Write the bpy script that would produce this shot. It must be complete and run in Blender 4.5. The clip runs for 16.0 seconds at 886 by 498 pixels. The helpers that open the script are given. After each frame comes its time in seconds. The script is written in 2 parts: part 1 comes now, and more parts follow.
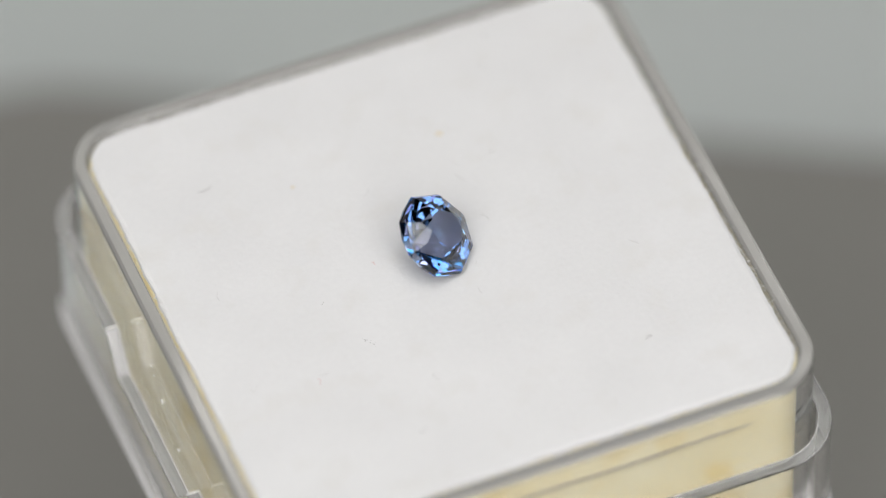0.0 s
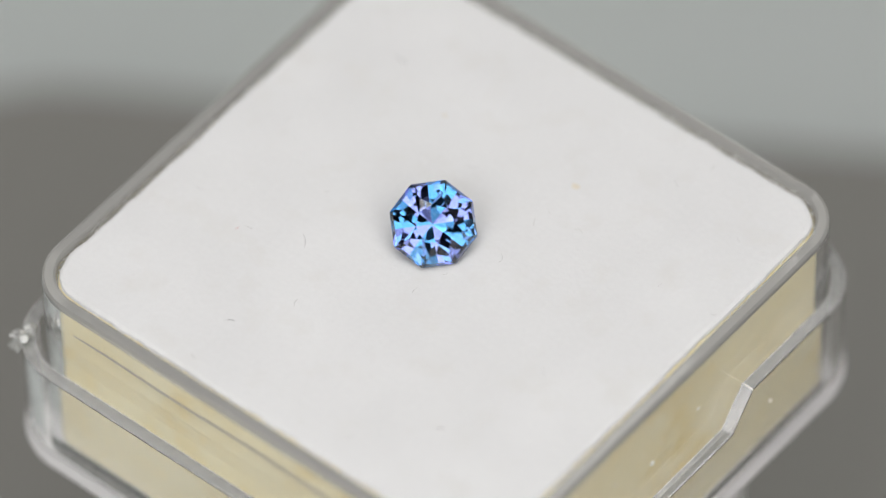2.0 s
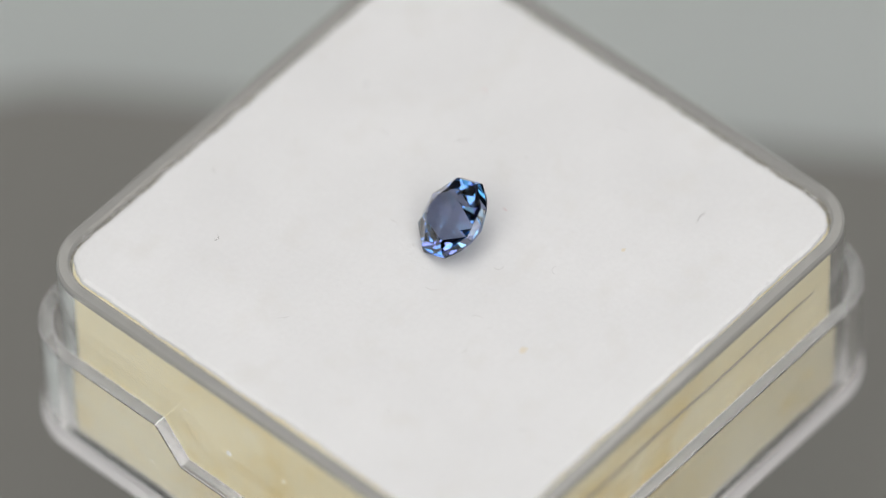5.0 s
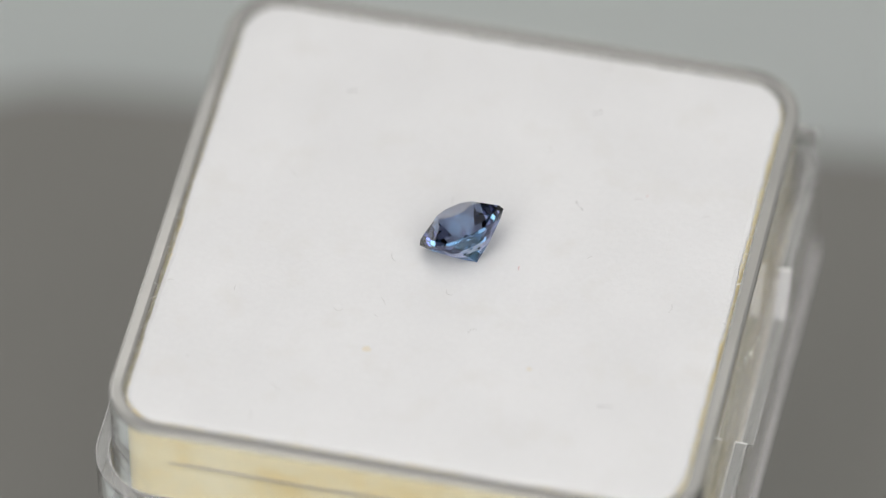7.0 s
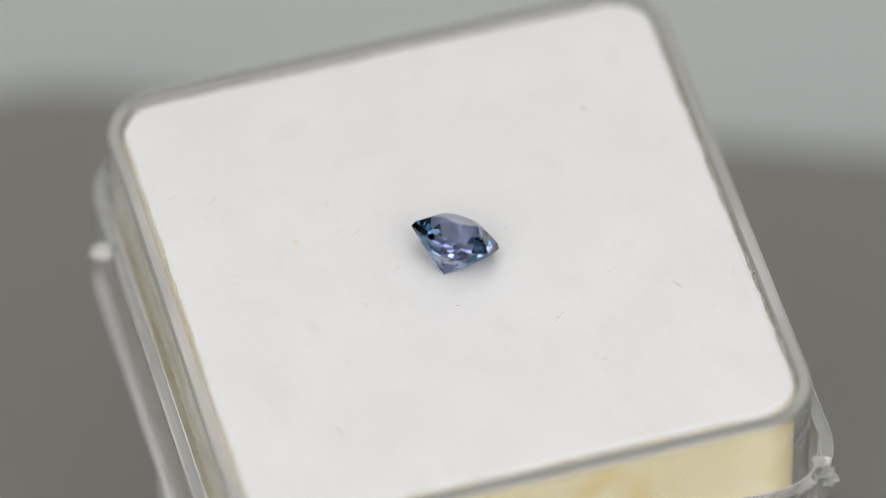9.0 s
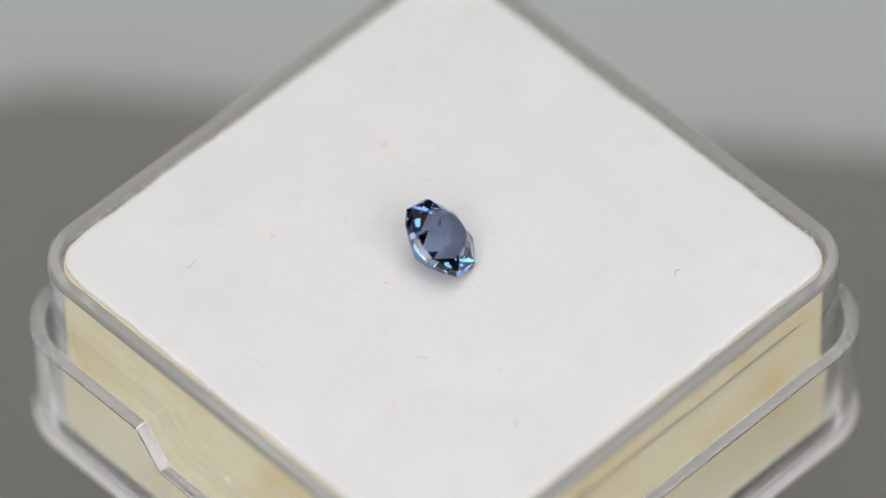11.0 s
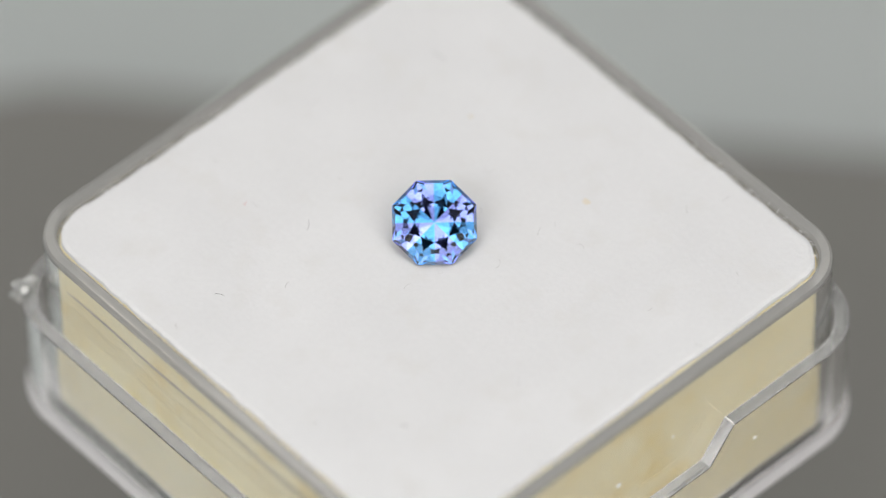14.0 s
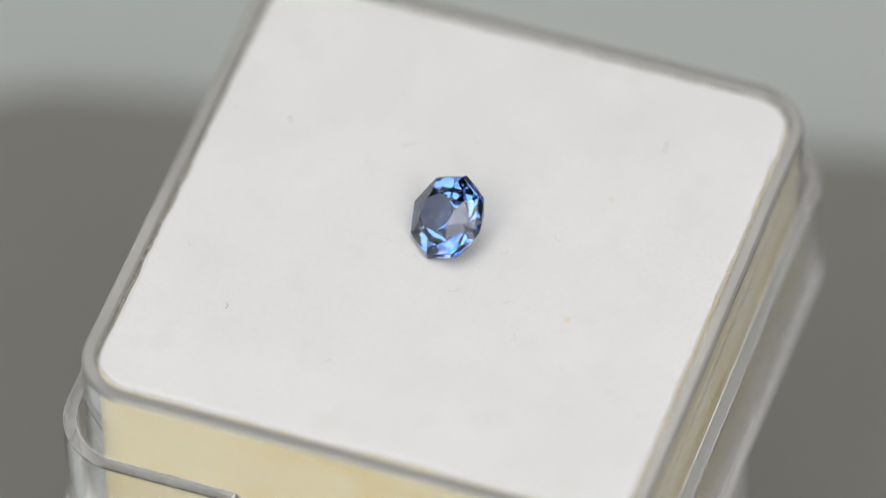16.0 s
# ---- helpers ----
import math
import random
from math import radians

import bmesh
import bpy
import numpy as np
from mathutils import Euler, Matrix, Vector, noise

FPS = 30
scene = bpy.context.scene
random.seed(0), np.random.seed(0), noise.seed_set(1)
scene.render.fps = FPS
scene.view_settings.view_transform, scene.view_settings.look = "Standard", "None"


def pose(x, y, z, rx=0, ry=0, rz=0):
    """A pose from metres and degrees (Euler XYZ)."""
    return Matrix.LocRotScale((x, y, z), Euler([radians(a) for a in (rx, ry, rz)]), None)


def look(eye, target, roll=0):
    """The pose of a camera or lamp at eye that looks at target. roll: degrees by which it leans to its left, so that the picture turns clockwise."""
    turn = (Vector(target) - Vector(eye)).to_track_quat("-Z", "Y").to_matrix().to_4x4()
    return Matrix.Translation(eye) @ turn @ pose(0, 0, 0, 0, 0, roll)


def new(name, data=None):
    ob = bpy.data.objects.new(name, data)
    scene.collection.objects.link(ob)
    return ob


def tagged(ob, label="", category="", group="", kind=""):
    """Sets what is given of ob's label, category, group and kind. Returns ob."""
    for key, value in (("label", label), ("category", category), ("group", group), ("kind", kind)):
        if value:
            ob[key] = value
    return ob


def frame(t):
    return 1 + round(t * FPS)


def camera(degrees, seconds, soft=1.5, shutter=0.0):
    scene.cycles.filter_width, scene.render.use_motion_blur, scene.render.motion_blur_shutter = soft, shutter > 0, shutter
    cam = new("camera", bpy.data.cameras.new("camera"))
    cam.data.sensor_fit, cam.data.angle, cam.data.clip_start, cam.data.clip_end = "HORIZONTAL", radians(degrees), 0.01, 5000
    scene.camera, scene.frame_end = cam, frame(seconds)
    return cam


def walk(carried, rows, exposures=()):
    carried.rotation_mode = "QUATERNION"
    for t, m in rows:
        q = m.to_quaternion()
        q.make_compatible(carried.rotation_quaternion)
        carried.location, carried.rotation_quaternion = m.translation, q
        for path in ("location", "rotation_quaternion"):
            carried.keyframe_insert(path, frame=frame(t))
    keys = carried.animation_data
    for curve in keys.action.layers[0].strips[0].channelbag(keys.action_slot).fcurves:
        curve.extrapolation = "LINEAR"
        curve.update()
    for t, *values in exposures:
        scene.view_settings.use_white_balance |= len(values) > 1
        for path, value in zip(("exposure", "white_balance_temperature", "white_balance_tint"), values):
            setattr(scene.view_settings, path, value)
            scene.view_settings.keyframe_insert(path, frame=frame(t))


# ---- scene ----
cam = camera(6.4414, 16.0, soft=1.2)
PAD = 0.0445                      # height of the pad's top over the board
AXIS = Vector((0.0, 0.0, PAD))    # where the turning axis meets the pad
EYE = AXIS + Vector((0.0, -0.25079, 0.29947))
SIGHT = AXIS + Vector((-0.00022, -0.00002, -0.00002))
cam.data.dof.use_dof = True
cam.data.dof.focus_distance = 0.3896
cam.data.dof.aperture_fstop = 15.5
VIEW = look(EYE, SIGHT, -1.1093)
walk(cam, [(0.0, VIEW), (16.0, VIEW)], exposures=[(0.0, 0.02), (1.5, -0.01), (6.5, -0.01), (7.3, 0.01), (8.2, 0.06), (9.0, 0.02), (11.5, 0.01), (16.0, 0.0)])

RATE, START = -30.7171, 381.4023  # degrees a second, degrees at the start


def turn_at(t):
    return START + RATE * t


# ---- light ----
world = bpy.data.worlds.new("room_light")
scene.world = world
world.use_nodes = True
world.node_tree.nodes["Background"].inputs[0].default_value = (0.9, 0.95, 1.0, 1)
world.node_tree.nodes["Background"].inputs[1].default_value = 0.12


def softbox(name, eye, target, size, size_y, watts, colour):
    lamp = bpy.data.lights.new(name, "AREA")
    lamp.shape, lamp.size, lamp.size_y = "RECTANGLE", size, size_y
    lamp.energy, lamp.color = watts, colour
    ob = new(name, lamp)
    ob.matrix_world = look(eye, target)
    return ob


TENT = 1.305                       # brightness of the lit panels of the light tent


def panel(name, eye, target, width, height, share=1.0):
    return softbox(name, eye, target, width, height, math.pi * width * height * TENT * share, (1.0, 0.992, 0.985))


panel("tent_top_light", (0.0, -0.07, 0.75), (0.0, -0.069, 0.0), 0.38, 0.52, 2.55)
panel("front_light_left", (-0.265, -0.339, 0.545), AXIS, 0.285, 0.42, 2.45)
panel("front_light_right", (0.265, -0.339, 0.545), AXIS, 0.285, 0.42, 2.25)
panel("front_light_low", (0.02, -0.437, 0.287), AXIS, 0.60, 0.147, 1.25)
panel("tent_left_light", (-0.56, 0.10, 0.34), (0.0, 0.05, 0.15), 0.55, 0.55, 0.09)
panel("tent_right_light", (0.56, 0.10, 0.34), (0.0, 0.05, 0.15), 0.55, 0.55, 0.09)
panel("tent_back_light", (0.0, 0.60, 0.38), (0.0, 0.0, 0.20), 0.80, 0.60, 0.22)


# ---- materials ----
def material(name):
    m = bpy.data.materials.new(name)
    m.use_nodes = True
    t = m.node_tree
    return m, t, t.nodes["Principled BSDF"]


def node(t, kind, **values):
    n = t.nodes.new(kind)
    for key, value in values.items():
        n.inputs[key.replace("_", " ")].default_value = value
    return n


def surface(name, low, high, scale, fine, rough=0.8, bump=0.2, depth=0.0001, stain=None):
    """A matt or satin surface: two noises blend two colours, the fine one gives relief."""
    m, t, b = material(name)
    place = t.nodes.new("ShaderNodeTexCoord")
    n1 = node(t, "ShaderNodeTexNoise", Scale=scale, Detail=4.0)
    n2 = node(t, "ShaderNodeTexNoise", Scale=fine, Detail=6.0, Roughness=0.65)
    for n in (n1, n2):
        t.links.new(place.outputs["Object"], n.inputs["Vector"])
    both = t.nodes.new("ShaderNodeMath")
    both.operation = "MULTIPLY_ADD"
    both.inputs[1].default_value = 0.6
    t.links.new(n1.outputs["Fac"], both.inputs[0])
    half = t.nodes.new("ShaderNodeMath")
    half.operation = "MULTIPLY"
    half.inputs[1].default_value = 0.4
    t.links.new(n2.outputs["Fac"], half.inputs[0])
    t.links.new(half.outputs[0], both.inputs[2])
    ramp = t.nodes.new("ShaderNodeValToRGB")
    ramp.color_ramp.elements[0].position, ramp.color_ramp.elements[1].position = 0.35, 0.65
    ramp.color_ramp.elements[0].color, ramp.color_ramp.elements[1].color = (*low, 1), (*high, 1)
    t.links.new(both.outputs[0], ramp.inputs["Fac"])
    colour = ramp.outputs["Color"]
    if stain:
        spots = node(t, "ShaderNodeTexNoise", Scale=stain[1], Detail=3.0)
        t.links.new(place.outputs["Object"], spots.inputs["Vector"])
        edge = t.nodes.new("ShaderNodeMapRange")
        edge.inputs[1].default_value, edge.inputs[2].default_value, edge.inputs[4].default_value = 0.54, 0.72, stain[2]
        t.links.new(spots.outputs["Fac"], edge.inputs[0])
        mix = t.nodes.new("ShaderNodeMix")
        mix.data_type = "RGBA"
        mix.inputs[7].default_value = (*stain[0], 1)
        t.links.new(edge.outputs[0], mix.inputs[0])
        t.links.new(colour, mix.inputs[6])
        colour = mix.outputs[2]
    t.links.new(colour, b.inputs["Base Color"])
    relief = node(t, "ShaderNodeBump", Strength=bump, Distance=depth)
    t.links.new(n2.outputs["Fac"], relief.inputs["Height"])
    t.links.new(relief.outputs["Normal"], b.inputs["Normal"])
    b.inputs["Roughness"].default_value = rough
    return m


def clear(name, colour, ior, rough=0.0, wear=0.0):
    m, t, b = material(name)
    b.inputs["Base Color"].default_value = (*colour, 1)
    b.inputs["Transmission Weight"].default_value = 1.0
    b.inputs["IOR"].default_value = ior
    b.inputs["Roughness"].default_value = rough
    if wear:
        place = t.nodes.new("ShaderNodeTexCoord")
        n = node(t, "ShaderNodeTexNoise", Scale=420.0, Detail=5.0)
        t.links.new(place.outputs["Object"], n.inputs["Vector"])
        relief = node(t, "ShaderNodeBump", Strength=wear, Distance=0.0002)
        t.links.new(n.outputs["Fac"], relief.inputs["Height"])
        t.links.new(relief.outputs["Normal"], b.inputs["Normal"])
    return m


FELT = surface("white_felt", (0.82, 0.815, 0.812), (0.872, 0.867, 0.864), 160.0, 3500.0, 0.95, 0.45, 0.00007, ((0.81, 0.795, 0.77), 420.0, 0.5))
FOAM = surface("cream_foam", (0.90, 0.79, 0.49), (0.96, 0.90, 0.67), 190.0, 2600.0, 0.9, 0.25, 0.0001, ((0.84, 0.66, 0.28), 330.0, 0.7))
PLASTIC = clear("clear_plastic", (0.95, 0.95, 0.945), 1.49, 0.02, 0.0)
PLASTIC.node_tree.nodes["Principled BSDF"].inputs["Transmission Weight"].default_value = 0.992
BURR = clear("clouded_plastic", (0.95, 0.95, 0.93), 1.49, 0.12, 0.15)
BURR.node_tree.nodes["Principled BSDF"].inputs["Transmission Weight"].default_value = 0.72
# flat grey in place of light refracted in the lid's clear ledge
RIM = clear("grey_plastic_edge", (0.36, 0.37, 0.35), 1.49, 0.10, 0.05)
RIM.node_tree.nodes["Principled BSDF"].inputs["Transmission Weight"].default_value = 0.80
# paler copy for bevels; on slanted notch ends it paints caught light
SOFT = clear("pale_plastic_edge", (0.90, 0.91, 0.90), 1.49, 0.12, 0.03)
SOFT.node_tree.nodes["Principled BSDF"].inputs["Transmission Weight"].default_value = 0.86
TRIM = clear("rubbed_plastic_rim", (0.95, 0.935, 0.89), 1.49, 0.22, 0.06)
TRIM.node_tree.nodes["Principled BSDF"].inputs["Transmission Weight"].default_value = 0.66
# whitish, with the highlight of the rounded bottom edge in its colour
FOOT_SHINE = clear("highlight_plastic_foot", (0.88, 0.86, 0.86), 1.49, 0.30, 0.06)
FOOT_SHINE.node_tree.nodes["Principled BSDF"].inputs["Transmission Weight"].default_value = 0.30
CHIP = surface("white_plastic_chip", (0.80, 0.80, 0.78), (0.92, 0.92, 0.90), 900.0, 4000.0, 0.4)
LINE = surface("grey_seam", (0.36, 0.33, 0.30), (0.46, 0.43, 0.40), 200.0, 3000.0)
CROWN = clear("blue_stone_crown", (0.55, 0.59, 0.69), 1.77)


def stone(name, inside, passing):
    """A polished stone face: what it throws back inwards and what it lets pass have different tints, as in a two-coloured crystal."""
    m, t, b = material(name)
    back = node(t, "ShaderNodeBsdfGlossy", Color=(*inside, 1), Roughness=0.0)
    pass_on = node(t, "ShaderNodeBsdfRefraction", Color=(*passing, 1), Roughness=0.0, IOR=1.77)
    share = node(t, "ShaderNodeFresnel", IOR=1.77)
    mix = t.nodes.new("ShaderNodeMixShader")
    t.links.new(share.outputs[0], mix.inputs[0])
    t.links.new(pass_on.outputs[0], mix.inputs[1])
    t.links.new(back.outputs[0], mix.inputs[2])
    t.links.new(mix.outputs[0], t.nodes["Material Output"].inputs["Surface"])
    return m


BLUE = stone("blue_stone", (0.38, 0.68, 0.91), (0.66, 0.68, 0.78))
VIOLET = stone("violet_blue_stone", (0.59, 0.64, 0.93), (0.66, 0.68, 0.78))
BOARD = surface("grey_board", (0.226, 0.220, 0.202), (0.260, 0.253, 0.232), 26.0, 900.0, 0.55, 0.1)
TABLE = surface("pale_table", (0.50, 0.535, 0.515), (0.55, 0.575, 0.56), 9.0, 500.0, 0.6, 0.08)
WALL = surface("grey_wall", (0.28, 0.28, 0.28), (0.32, 0.32, 0.315), 2.0, 60.0, 0.9, 0.1, 0.001)
# for the unseen wall behind the camera; keeps the stone's reflections dark
DARK_WALL = surface("dark_grey_wall", (0.11, 0.11, 0.115), (0.14, 0.14, 0.14), 2.0, 60.0, 0.9, 0.1, 0.001)
LINT = surface("grey_lint", (0.52, 0.51, 0.49), (0.64, 0.63, 0.61), 300.0, 3000.0)
DUST = surface("dark_lint", (0.10, 0.09, 0.08), (0.22, 0.20, 0.18), 300.0, 3000.0)
RED = surface("red_lint", (0.55, 0.12, 0.10), (0.7, 0.25, 0.2), 300.0, 3000.0)
PALE = surface("white_plastic", (0.74, 0.73, 0.71), (0.80, 0.79, 0.77), 60.0, 900.0, 0.5)
TAN = surface("tan_fleck", (0.80, 0.73, 0.60), (0.85, 0.80, 0.71), 900.0, 3000.0)


# ---- helpers of this scene ----
def finish(name, bm, mat, smooth=False, scale=0.001, aim=True):
    if scale != 1:
        bmesh.ops.scale(bm, vec=(scale,) * 3, verts=bm.verts)
    if aim:
        bmesh.ops.recalc_face_normals(bm, faces=bm.faces)
    mesh = bpy.data.meshes.new(name)
    bm.to_mesh(mesh)
    bm.free()
    for face in mesh.polygons:
        face.use_smooth = smooth
    if smooth:
        mesh.set_sharp_from_angle(angle=radians(8))
    for m in (mat if isinstance(mat, (list, tuple)) else [mat]):
        mesh.materials.append(m)
    return new(name, mesh)


def part(name, bm, mat, parent, label="", smooth=False, scale=0.001):
    ob = finish(name, bm, mat, smooth, scale)
    ob.parent = parent
    if label:
        ob["label"] = label
    return ob


def slab(bm, x0, y0, z0, x1, y1, z1):
    made = bmesh.ops.create_cube(bm, size=1)["verts"]
    bmesh.ops.scale(bm, vec=(x1 - x0, y1 - y0, z1 - z0), verts=made)
    bmesh.ops.translate(bm, vec=((x0 + x1) / 2, (y0 + y1) / 2, (z0 + z1) / 2), verts=made)
    return made


def outline(hx, hy, r, stops=(), n=18):
    """Points round a rounded rectangle, each with the direction in which it is offset. stops: y values marked on the two x sides."""
    pts = []
    for cx, cy, a0 in ((hx - r, hy - r, 0), (-hx + r, hy - r, 90), (-hx + r, -hy + r, 180), (hx - r, -hy + r, 270)):
        for k in range(n + 1):
            a = radians(a0 + 90 * k / n)
            pts.append((cx + r * math.cos(a), cy + r * math.sin(a), math.cos(a), math.sin(a)))
        if a0 == 90:
            pts += [(-hx, y, -1, 0) for y in sorted(stops, reverse=True)]
        if a0 == 270:
            pts += [(hx, y, 1, 0) for y in sorted(stops)]
    return pts


def ragged(pts, amount, step=0.3):
    """The same outline in short steps, a little uneven."""
    out = []
    for (x, y, dx, dy), (x2, y2, dx2, dy2) in zip(pts, pts[1:] + pts[:1]):
        n = max(1, int(math.hypot(x2 - x, y2 - y) / step))
        for k in range(n):
            f = k / n
            px, py = x + (x2 - x) * f, y + (y2 - y) * f
            d = Vector((dx + (dx2 - dx) * f, dy + (dy2 - dy) * f)).normalized()
            q = amount * (noise.noise(Vector((px * 0.9, py * 0.9, 3.0))) + 0.6 * noise.noise(Vector((px * 3.1, py * 3.1, 9.0))) - 0.2)
            out.append((px + d.x * q, py + d.y * q, d.x, d.y))
    return out


def loft(pts, rings, depth=None):
    """A closed skin through offset rings (offset, z, share of the notch depth, material from here on); first and last ring are capped."""
    bm = bmesh.new()
    rows = []
    kinds = [ring[3] if len(ring) > 3 else 0 for ring in rings]
    for off, z, share in (ring[:3] for ring in rings):
        rows.append([bm.verts.new((x + dx * off, y + dy * off, z - share * (depth(x, y) if depth else 0))) for x, y, dx, dy in pts])
    for kind, a, b in zip(kinds, rows, rows[1:]):
        for i in range(len(pts)):
            j = (i + 1) % len(pts)
            bm.faces.new((a[i], a[j], b[j], b[i])).material_index = kind
    bm.faces.new(rows[0])
    bm.faces.new(rows[-1])
    return bm


# ---- the room ----
bm = bmesh.new()
slab(bm, -2.0, -2.0, -0.80, 2.0, 2.0, -0.75)
tagged(finish("floor", bm, WALL, scale=1), "plain grey floor of a dim room", "floor", kind="structure")
for name, box in (("wall_north", (-2.1, 2.0, -0.8, 2.1, 2.1, 1.8)), ("wall_south", (-2.1, -2.1, -0.8, 2.1, -2.0, 1.8)),
                  ("wall_east", (2.0, -2.0, -0.8, 2.1, 2.0, 1.8)), ("wall_west", (-2.1, -2.0, -0.8, -2.0, 2.0, 1.8)),
                  ("ceiling", (-2.1, -2.1, 1.8, 2.1, 2.1, 1.9))):
    bm = bmesh.new()
    slab(bm, *box)
    # walls are added out of view; wall_south is darker to darken the stone
    tagged(finish(name, bm, DARK_WALL if name == "wall_south" else WALL, scale=1), "plain grey painted %s of a dim room" % ("ceiling" if name == "ceiling" else "wall"), name.split("_")[0], kind="structure")


def build_table():
    table = tagged(new("work_table"), "pale grey-green work table with a smooth top", "table")
    bm = bmesh.new()
    slab(bm, -0.6, -0.45, -0.034, 0.6, 0.55, -0.004)
    bmesh.ops.bevel(bm, geom=bm.edges[:], offset=0.004, segments=2, affect="EDGES")
    part("tabletop", bm, TABLE, table, scale=1)
    for x in (-0.54, 0.54):
        for y in (-0.39, 0.49):
            bm = bmesh.new()
            slab(bm, x - 0.025, y - 0.025, -0.75, x + 0.025, y + 0.025, -0.034)
            part("leg", bm, TABLE, table, scale=1)


def build_board():
    """Dark grey board under the turntable, its far edge askew."""
    bm = bmesh.new()
    pts = outline(200, 150, 12.5)
    base = loft(pts, [(-0.6, -4.0, 0), (0, -3.4, 0), (0, -0.6, 0), (-0.6, 0.0, 0)])
    bm.free()
    board = finish("base_board", base, BOARD, smooth=False)
    board.matrix_world = pose(0.1446, -0.1234, 0.0, 0, 0, -7.75)
    tagged(board, "matt dark grey base board lying on a pale table", "board")


build_table()
build_board()


def build_turntable():
    table = tagged(new("turntable"), "small white turntable column under a clear box", "turntable")
    # out of view; white and nearly box-wide to brighten the clear bottom
    bm = bmesh.new()
    bmesh.ops.create_cone(bm, cap_ends=True, segments=40, radius1=15, radius2=15, depth=28.5)
    bmesh.ops.translate(bm, vec=(0, 0, 18.25), verts=bm.verts)
    part("platform", bm, PALE, table, "unseen white plastic turning platform that brightens the box bottom")
    bm = bmesh.new()
    bmesh.ops.create_cone(bm, cap_ends=True, segments=40, radius1=16, radius2=15.5, depth=4)
    bmesh.ops.translate(bm, vec=(0, 0, 2), verts=bm.verts)
    part("foot", bm, BOARD, table)
    return table


# ---- the box ----
BASE_Z = 32.5                     # underside of the box over the board, mm
TOP = 44.5 - BASE_Z               # pad plane over the underside, mm
NOTCH = (4.1, 5.7, 2.05)


def notch_depth(x, y):
    if abs(x) < 12:
        return 0.0
    inner, outer, deep = NOTCH
    return deep * min(1.0, max(0.0, (outer - abs(y)) / (outer - inner)))


def strand(path, radius, sides=5):
    """A thin bent fibre along a path."""
    bm = bmesh.new()
    rows = []
    for k, c in enumerate(path):
        ahead = (path[min(k + 1, len(path) - 1)] - path[max(k - 1, 0)]).normalized()
        a = ahead.cross(Vector((0.13, 0.21, 0.97))).normalized()
        b = ahead.cross(a)
        r = radius * (0.5 if k in (0, len(path) - 1) else 1.0)
        rows.append([bm.verts.new(c + r * (a * math.cos(q) + b * math.sin(q))) for q in (2 * math.pi * n / sides for n in range(sides))])
    for a, b in zip(rows, rows[1:]):
        for i in range(sides):
            bm.faces.new((a[i], a[(i + 1) % sides], b[(i + 1) % sides], b[i]))
    bm.faces.new(rows[0])
    bm.faces.new(rows[-1])
    return bm


def pebble(size, rough, seed, squash=(1, 1, 1)):
    """A small uneven lump."""
    bm = bmesh.new()
    bmesh.ops.create_icosphere(bm, subdivisions=2, radius=size)
    for v in bm.verts:
        v.co *= 1 + rough * noise.noise(v.co / size * 1.7 + Vector((seed, 0, 0)))
        v.co = Vector(c * q for c, q in zip(v.co, squash))
    return bm


def moved(bm, x, y, z):
    bmesh.ops.translate(bm, vec=(x, y, z), verts=bm.verts)
    return bm


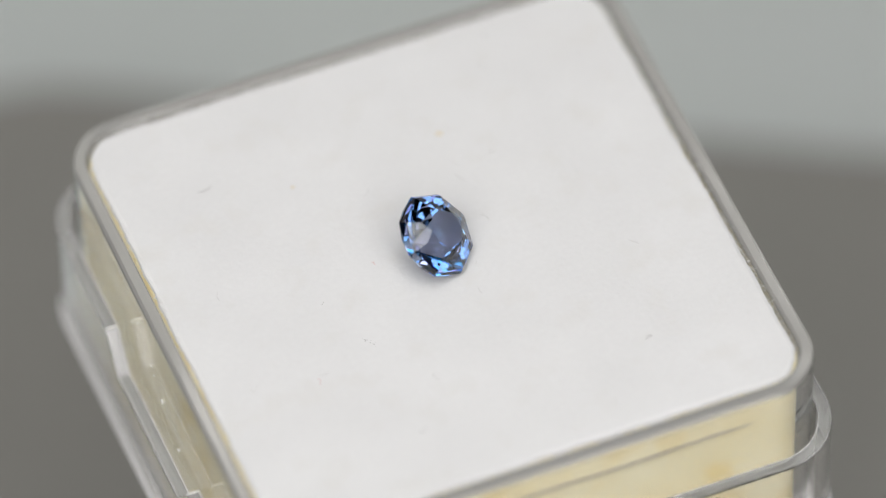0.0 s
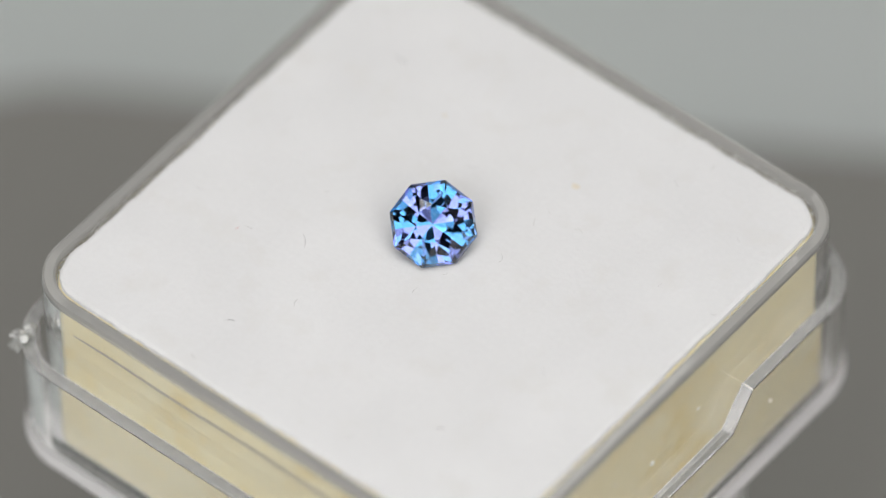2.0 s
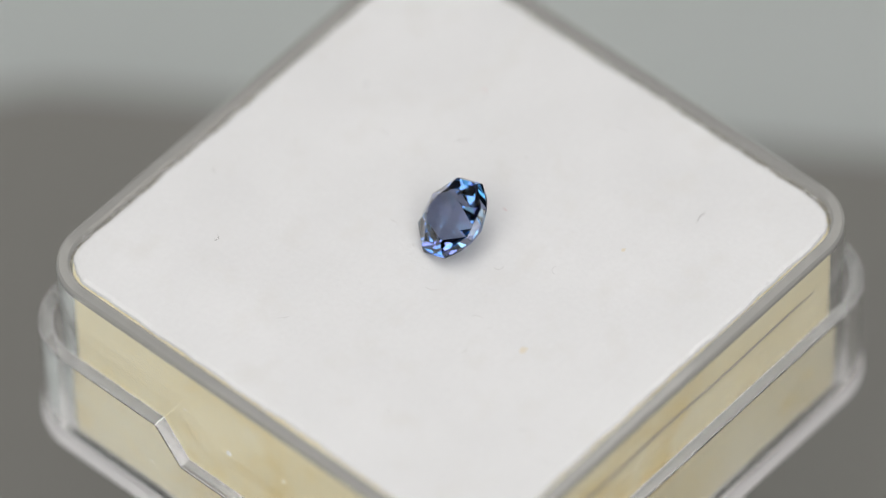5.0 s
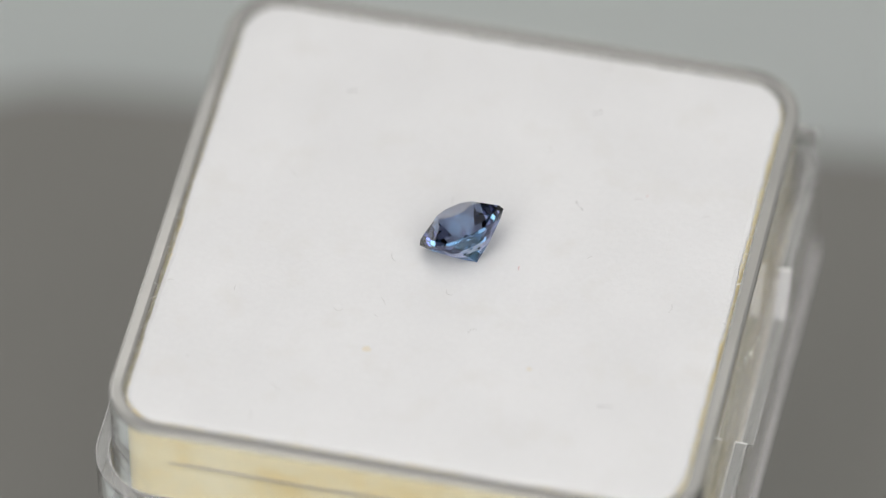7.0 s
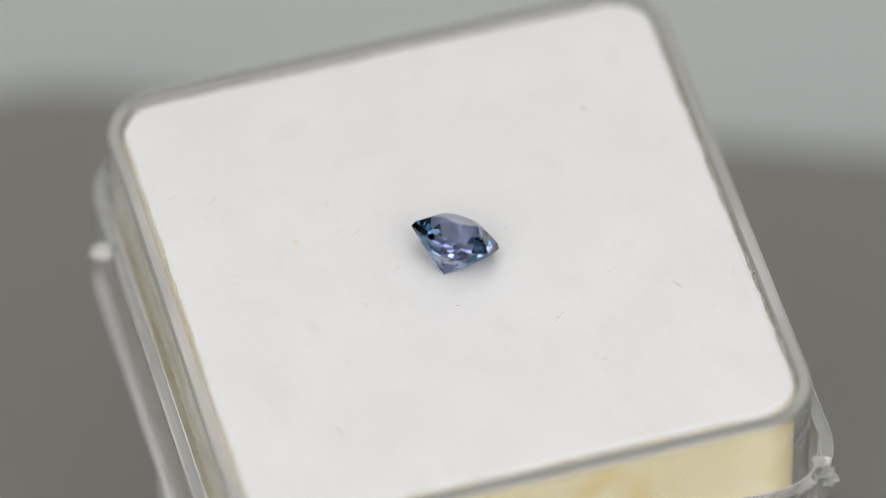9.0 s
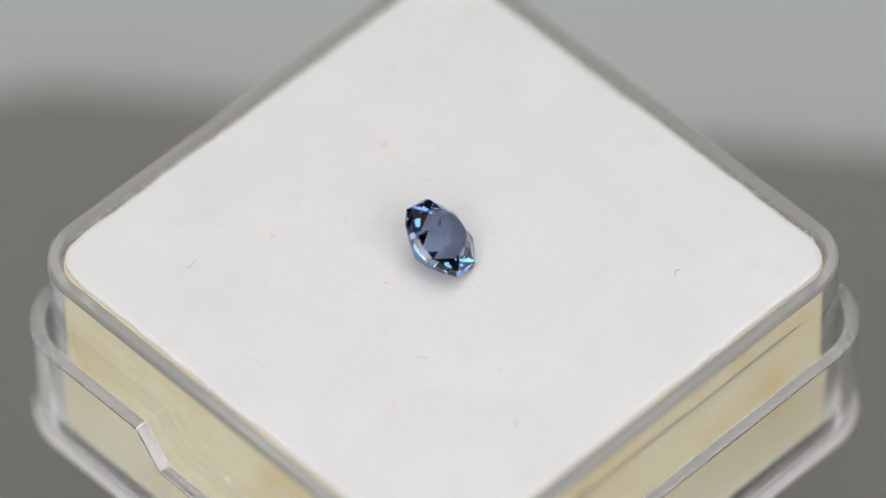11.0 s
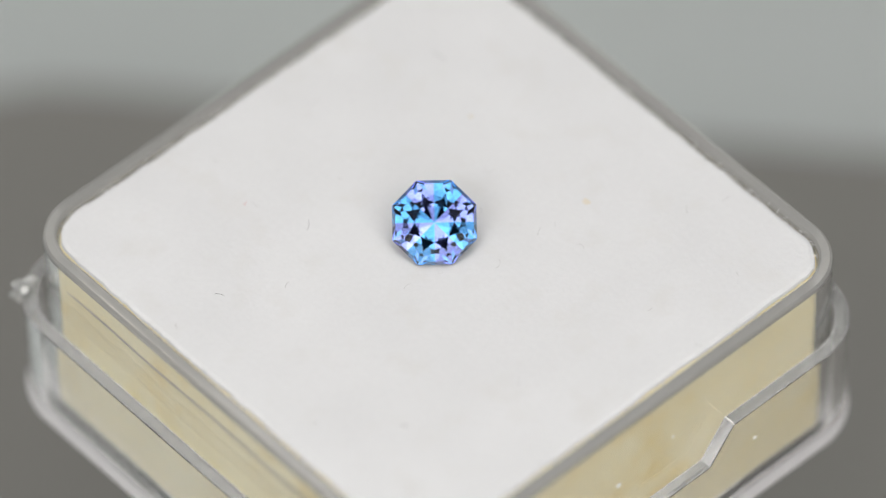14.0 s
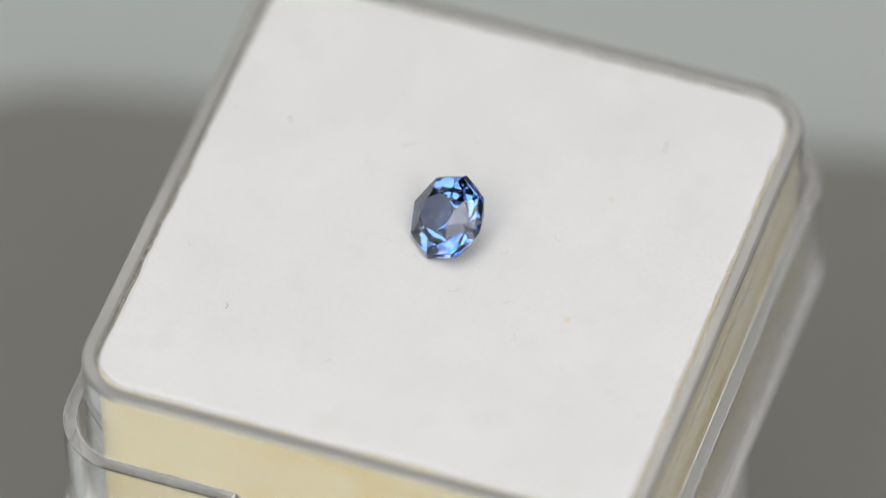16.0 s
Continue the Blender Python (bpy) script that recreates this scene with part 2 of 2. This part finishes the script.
def build_dirt(pad, tray, shell):
    rng = random.Random(5)
    places = [(6.6, 10.9), (7.6, 12.3), (-0.4, 3.1), (-11.8, -4.5), (-6.4, -0.6), (-1.7, 5.4), (-5.6, -3.6), (3.1, 5.1), (2.8, 1.6),
              (1.5, -1.0), (10.2, 5.1), (-5.1, -10.2), (-5.0, -12.8), (-8.3, -4.9), (1.0, -2.7), (13.3, 5.1), (2.7, 4.5), (4.7, 5.1),
              (4.4, -11.8), (9.4, -3.2), (-9.6, 8.4), (-3.0, -7.4), (7.7, -8.9), (11.6, 9.6), (-11.0, 2.0)]
    for x, y in places:
        size, a, bend = rng.uniform(0.14, 0.42), rng.uniform(0, 6.3), rng.uniform(-2.6, 2.6)
        path, c = [], Vector((x, y, TOP + 0.02))
        for k in range(7):
            path.append(c.copy())
            a += bend / 6
            c += Vector((math.cos(a), math.sin(a), rng.uniform(-0.06, 0.08))) * size / 3
        part("lint_fibre", strand(path, rng.uniform(0.007, 0.012)), LINT if rng.random() < 0.8 else DUST, pad, "fine grey lint fibre")
    for x, y in ((-3.25, 0.86), (-8.5, -5.13)):
        path = [Vector((x, y, TOP + 0.02)), Vector((x + 0.06, y - 0.12, TOP + 0.05)), Vector((x + 0.02, y - 0.25, TOP + 0.02))]
        part("lint_fibre", strand(path, 0.012), RED, pad, "tiny red lint fibre")
    part("stain", moved(pebble(0.26, 0.5, 3, (1.0, 0.7, 0.06)), 2.97, 7.33, TOP), TAN, pad, "small tan fleck")
    part("stain", moved(pebble(0.13, 0.5, 8, (1.0, 0.7, 0.06)), -5.1, 6.9, TOP), TAN, pad, "small tan fleck")
    # a thin moulded line along two sides of the tray
    for y, z, x0, x1 in ((-13.965, TOP - 2.05, -11.5, 10.6), (13.965, TOP - 2.6, -11.0, 11.4)):
        path = [Vector((x0 + (x1 - x0) * k / 12, y, z + 0.05 * math.sin(k * 1.3))) for k in range(13)]
        part("moulded_line", strand(path, 0.07), LINE, tray, "thin grey moulded line")
    # chips and burrs on the plastic; the chips' white also paints their glints
    for x, y, z, s in ((14.9, -1.55, -4.1, 0.16), (14.9, 2.1, -3.35, 0.10), (15.66, 7.0, -6.9, 0.12), (-14.9, 0.0, -4.5, 0.14),
                       (-14.9, -2.1, -5.9, 0.10), (-14.9, 1.4, -3.2, 0.07), (14.9, -4.4, -3.0, 0.07), (15.66, -6.2, -7.8, 0.08)):
        part("chip", moved(pebble(s, 0.9, x + y, (0.35, 1, 0.8)), x, y, TOP + z), CHIP, shell if abs(x) > 15.3 else tray, "tiny white plastic chip, glint painted in")
    # added white strips paint the glint along the notches' sharp edges
    for x in (-15.5, 15.3):
        for y in (-NOTCH[1], NOTCH[1]):
            path = [Vector((x - 0.34, y - 0.12, TOP - 4.66)), Vector((x, y - 0.12, TOP - 4.63)), Vector((x + 0.34, y - 0.12, TOP - 4.66))]
            part("notch_edge", strand(path, 0.06), CHIP, shell, "white strip painted as a glint on the sharp notch edge")
    # glints of tiny glassy specks, put in as scattered white lumps
    for k in range(16):
        y, z = rng.uniform(-11.0, 11.0), rng.uniform(-8.6, -1.6)
        side = rng.choice((-14.87, 14.87))
        part("chip", moved(pebble(rng.uniform(0.018, 0.04), 1.3, k, (0.35, 1, 0.8)), side, y, TOP + z), CHIP, tray, "tiny white plastic chip, glint painted in")
    part("burr", moved(pebble(0.72, 0.18, 4, (0.80, 1.0, 0.30)), 9.2, 15.92, TOP - 4.95), BURR, shell, "round clear plastic flake")
    for k in range(7):
        a = rng.uniform(0, 6.3)
        lump = moved(pebble(rng.uniform(0.16, 0.36), 1.1, 11 + k, (1, 1, rng.uniform(0.5, 1.5))), -14.75 + 0.3 * math.cos(a), -14.75 + 0.3 * math.sin(a),
                     TOP - 4.45 + rng.uniform(-0.6, 0.7))
        part("burr", lump, CHIP if k == 3 else BURR, shell, "crumpled whitish plastic burr")


def build_box():
    box = tagged(new("gem_box"), "square clear plastic gem box with white felt pad, open", "box")
    stops = (-NOTCH[1], -NOTCH[0], NOTCH[0], NOTCH[1])
    led = TOP - 4.65
    # the flared whitish foot rings stand for the bottom edge's highlight
    lid = loft(outline(15.75, 15.68, 3.6, stops), [
        (-1.2, 0.0, 0, 3), (-0.25, 0.05, 0, 3), (0.08, 0.28, 0, 3), (0.16, 0.55, 0, 3), (0.10, 0.85, 0, 3), (0.0, 1.15, 0, 3), (0.0, 1.6, 0),
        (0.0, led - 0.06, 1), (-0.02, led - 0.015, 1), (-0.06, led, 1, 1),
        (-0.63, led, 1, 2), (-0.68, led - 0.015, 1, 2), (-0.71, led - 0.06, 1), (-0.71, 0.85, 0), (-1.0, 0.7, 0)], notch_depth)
    bmesh.ops.translate(lid, vec=(-0.1, -0.12, 0), verts=lid.verts)
    for face in lid.faces:        # slanted notch ends: paler plastic paints in the light they catch
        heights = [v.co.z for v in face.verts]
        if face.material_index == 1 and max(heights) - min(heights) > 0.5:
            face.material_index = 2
    shell = part("base_shell", lid, [PLASTIC, RIM, SOFT, FOOT_SHINE], box, "clear plastic lid used as base, notched edge", smooth=True)
    tray = loft(outline(14.85, 14.7, 3.0), [
        (-1.0, 0.72, 0), (-0.3, 0.78, 0), (-0.05, 0.95, 0), (0.0, 1.2, 0),
        (0.0, TOP - 0.25, 0, 2), (-0.04, TOP - 0.06, 0, 2), (-0.16, TOP + 0.05, 0, 1),
        (-0.60, TOP + 0.05, 0, 2), (-0.72, TOP - 0.06, 0, 2), (-0.76, TOP - 0.25, 0), (-0.76, 1.15, 0), (-1.1, 1.0, 0)])
    inner = part("tray", tray, [PLASTIC, TRIM, TRIM, FOOT_SHINE], box, "clear plastic inner tray", smooth=True)
    foam = loft(outline(13.98, 13.83, 2.0), [(-0.5, 1.02, 0), (0, 1.25, 0), (0, TOP - 0.5, 0), (-0.05, TOP - 0.36, 0), (-0.3, TOP - 0.34, 0)])
    part("foam_block", foam, FOAM, box, "cream coloured foam block", smooth=True)
    felt = loft(ragged(outline(13.93, 13.82, 2.05), 0.09), [(-0.4, TOP - 0.35, 0), (-0.08, TOP - 0.33, 0), (0.0, TOP - 0.24, 0), (-0.05, TOP - 0.10, 0),
                                           (-0.25, TOP - 0.02, 0), (-0.6, TOP, 0)])
    pad = part("felt_pad", felt, FELT, box, "white felt pad", smooth=True)
    fuzz = bmesh.new()
    rng = random.Random(9)
    rim = ragged(outline(13.93, 13.82, 2.05), 0.0, 0.055)
    for x, y, dx, dy in rim:
        a = math.atan2(dy, dx) + rng.uniform(-1.4, 1.4)
        c = Vector((x - dx * rng.uniform(0.0, 0.5), y - dy * rng.uniform(0.0, 0.5), TOP - 0.06))
        way = Vector((math.cos(a), math.sin(a), rng.uniform(-0.1, 0.30))) * rng.uniform(0.04, 0.15)
        hair = strand([c, c + way, c + way * 2 + Vector((0, 0, -0.01)), c + way * 2.8 + Vector((0, 0, -0.05))], 0.011, 3)
        keep = bpy.data.meshes.new("hair")
        hair.to_mesh(keep)
        hair.free()
        fuzz.from_mesh(keep)
        bpy.data.meshes.remove(keep)
    tagged(part("felt_fuzz", fuzz, FELT, pad, "short white felt fibres"), kind="stuff")
    build_dirt(pad, inner, shell)
    for clear_part in box.children:
        if clear_part.name.startswith(("base_shell", "tray")):
            clear_part.visible_shadow = False
    return box


# ---- the stone ----
def build_gem():
    """An eight-sided brilliant cut by planes: azimuth, angle from level, distance."""
    bm = bmesh.new()
    bmesh.ops.create_cube(bm, size=8)
    flat, g = 2.09, 0.16
    cuts = []
    for k in range(8):
        az, mid = radians(45 * k), radians(45 * k + 22.5)
        cuts.append((az, 90, flat))
        crown = [(62.6, az, flat, 0.0), (34.6, az, 0.98, 0.94), (24.2, mid, 0.905, 0.94)]
        under = [(39.5, mid, 0.0, -1.952), (45.8, az, flat, -g)]
        for side in (-1, 1):
            under.append((44.0, mid + radians(9.2) * side, 2.047, -g))
        for lean, azimuth, reach, z in crown:
            cuts.append((azimuth, lean, reach * math.sin(radians(lean)) + z * math.cos(radians(lean))))
        for lean, azimuth, reach, z in under:
            cuts.append((azimuth, -lean, reach * math.sin(radians(lean)) - z * math.cos(radians(lean))))
    for azimuth, lean, far in cuts:
        s, c = math.sin(radians(abs(lean))), math.cos(radians(lean))
        n = Vector((s * math.cos(azimuth), s * math.sin(azimuth), c if lean > 0 else -c))
        cut_by(bm, n, far)
    cut_by(bm, Vector((0, 0, 1)), 0.94)
    bmesh.ops.remove_doubles(bm, verts=bm.verts, dist=0.004)
    bmesh.ops.scale(bm, vec=(0.001,) * 3, verts=bm.verts)
    bmesh.ops.recalc_face_normals(bm, faces=bm.faces)
    bm.normal_update()
    gem = tagged(new("gemstone"), "faceted octagonal violet-blue gemstone lying tilted on white felt", "gemstone")
    for name, low, high, label in (("table_facet", 0.99, 2, "flat polished table facet"), ("crown", 0.1, 0.99, "blue faceted crown"),
                                   ("girdle", -0.1, 0.1, "narrow polished girdle"), ("pavilion", -2, -0.1, "pointed blue and violet faceted pavilion")):
        piece = bm.copy()
        bmesh.ops.delete(piece, geom=[f for f in piece.faces if not low < f.normal.z <= high], context="FACES")
        for f in piece.faces:
            f.material_index = 0 if high > 0 or math.sin(math.atan2(f.normal.y, f.normal.x) * 4 + 0.3) > 0.0 else 1
        shape = finish(name, piece, [VIOLET, BLUE] if name == "pavilion" else [CROWN], scale=1, aim=False)
        shape.parent = gem
        shape["label"] = label
    bm.free()
    return gem


def cut_by(bm, n, far):
    made = bmesh.ops.bisect_plane(bm, geom=bm.verts[:] + bm.edges[:] + bm.faces[:], plane_co=n * far, plane_no=n, clear_outer=True, dist=0.0005)
    rim = [e for e in made["geom_cut"] if isinstance(e, bmesh.types.BMEdge)]
    if len(rim) > 2:
        bmesh.ops.contextual_create(bm, geom=rim)


turntable = build_turntable()
gem_box = build_box()
gemstone = build_gem()

BOX_AT = (-0.000525, -0.000216)   # the box's middle off the turning axis
GEM_TILT = pose(0, 0, 0, 40.0, 0, 0)
GEM_HIGH = -min((GEM_TILT @ v.co).z for piece in gemstone.children for v in piece.data.vertices) - 0.00004
GEM_AT = Matrix.Translation((-0.00062, 0.00038, PAD + GEM_HIGH + 0.00004)) @ GEM_TILT
GEM_TIME = 14.0


def motions():
    times = [0.5 * k for k in range(33)]
    walk(gem_box, [(t, pose(0, 0, BASE_Z / 1000, 0, 0, turn_at(t)) @ pose(*BOX_AT, 0)) for t in times])
    walk(turntable, [(t, pose(0, 0, 0, 0, 0, turn_at(t))) for t in times])
    walk(gemstone, [(t, pose(0, 0, 0, 0, 0, turn_at(t) - turn_at(GEM_TIME)) @ GEM_AT) for t in times])


motions()
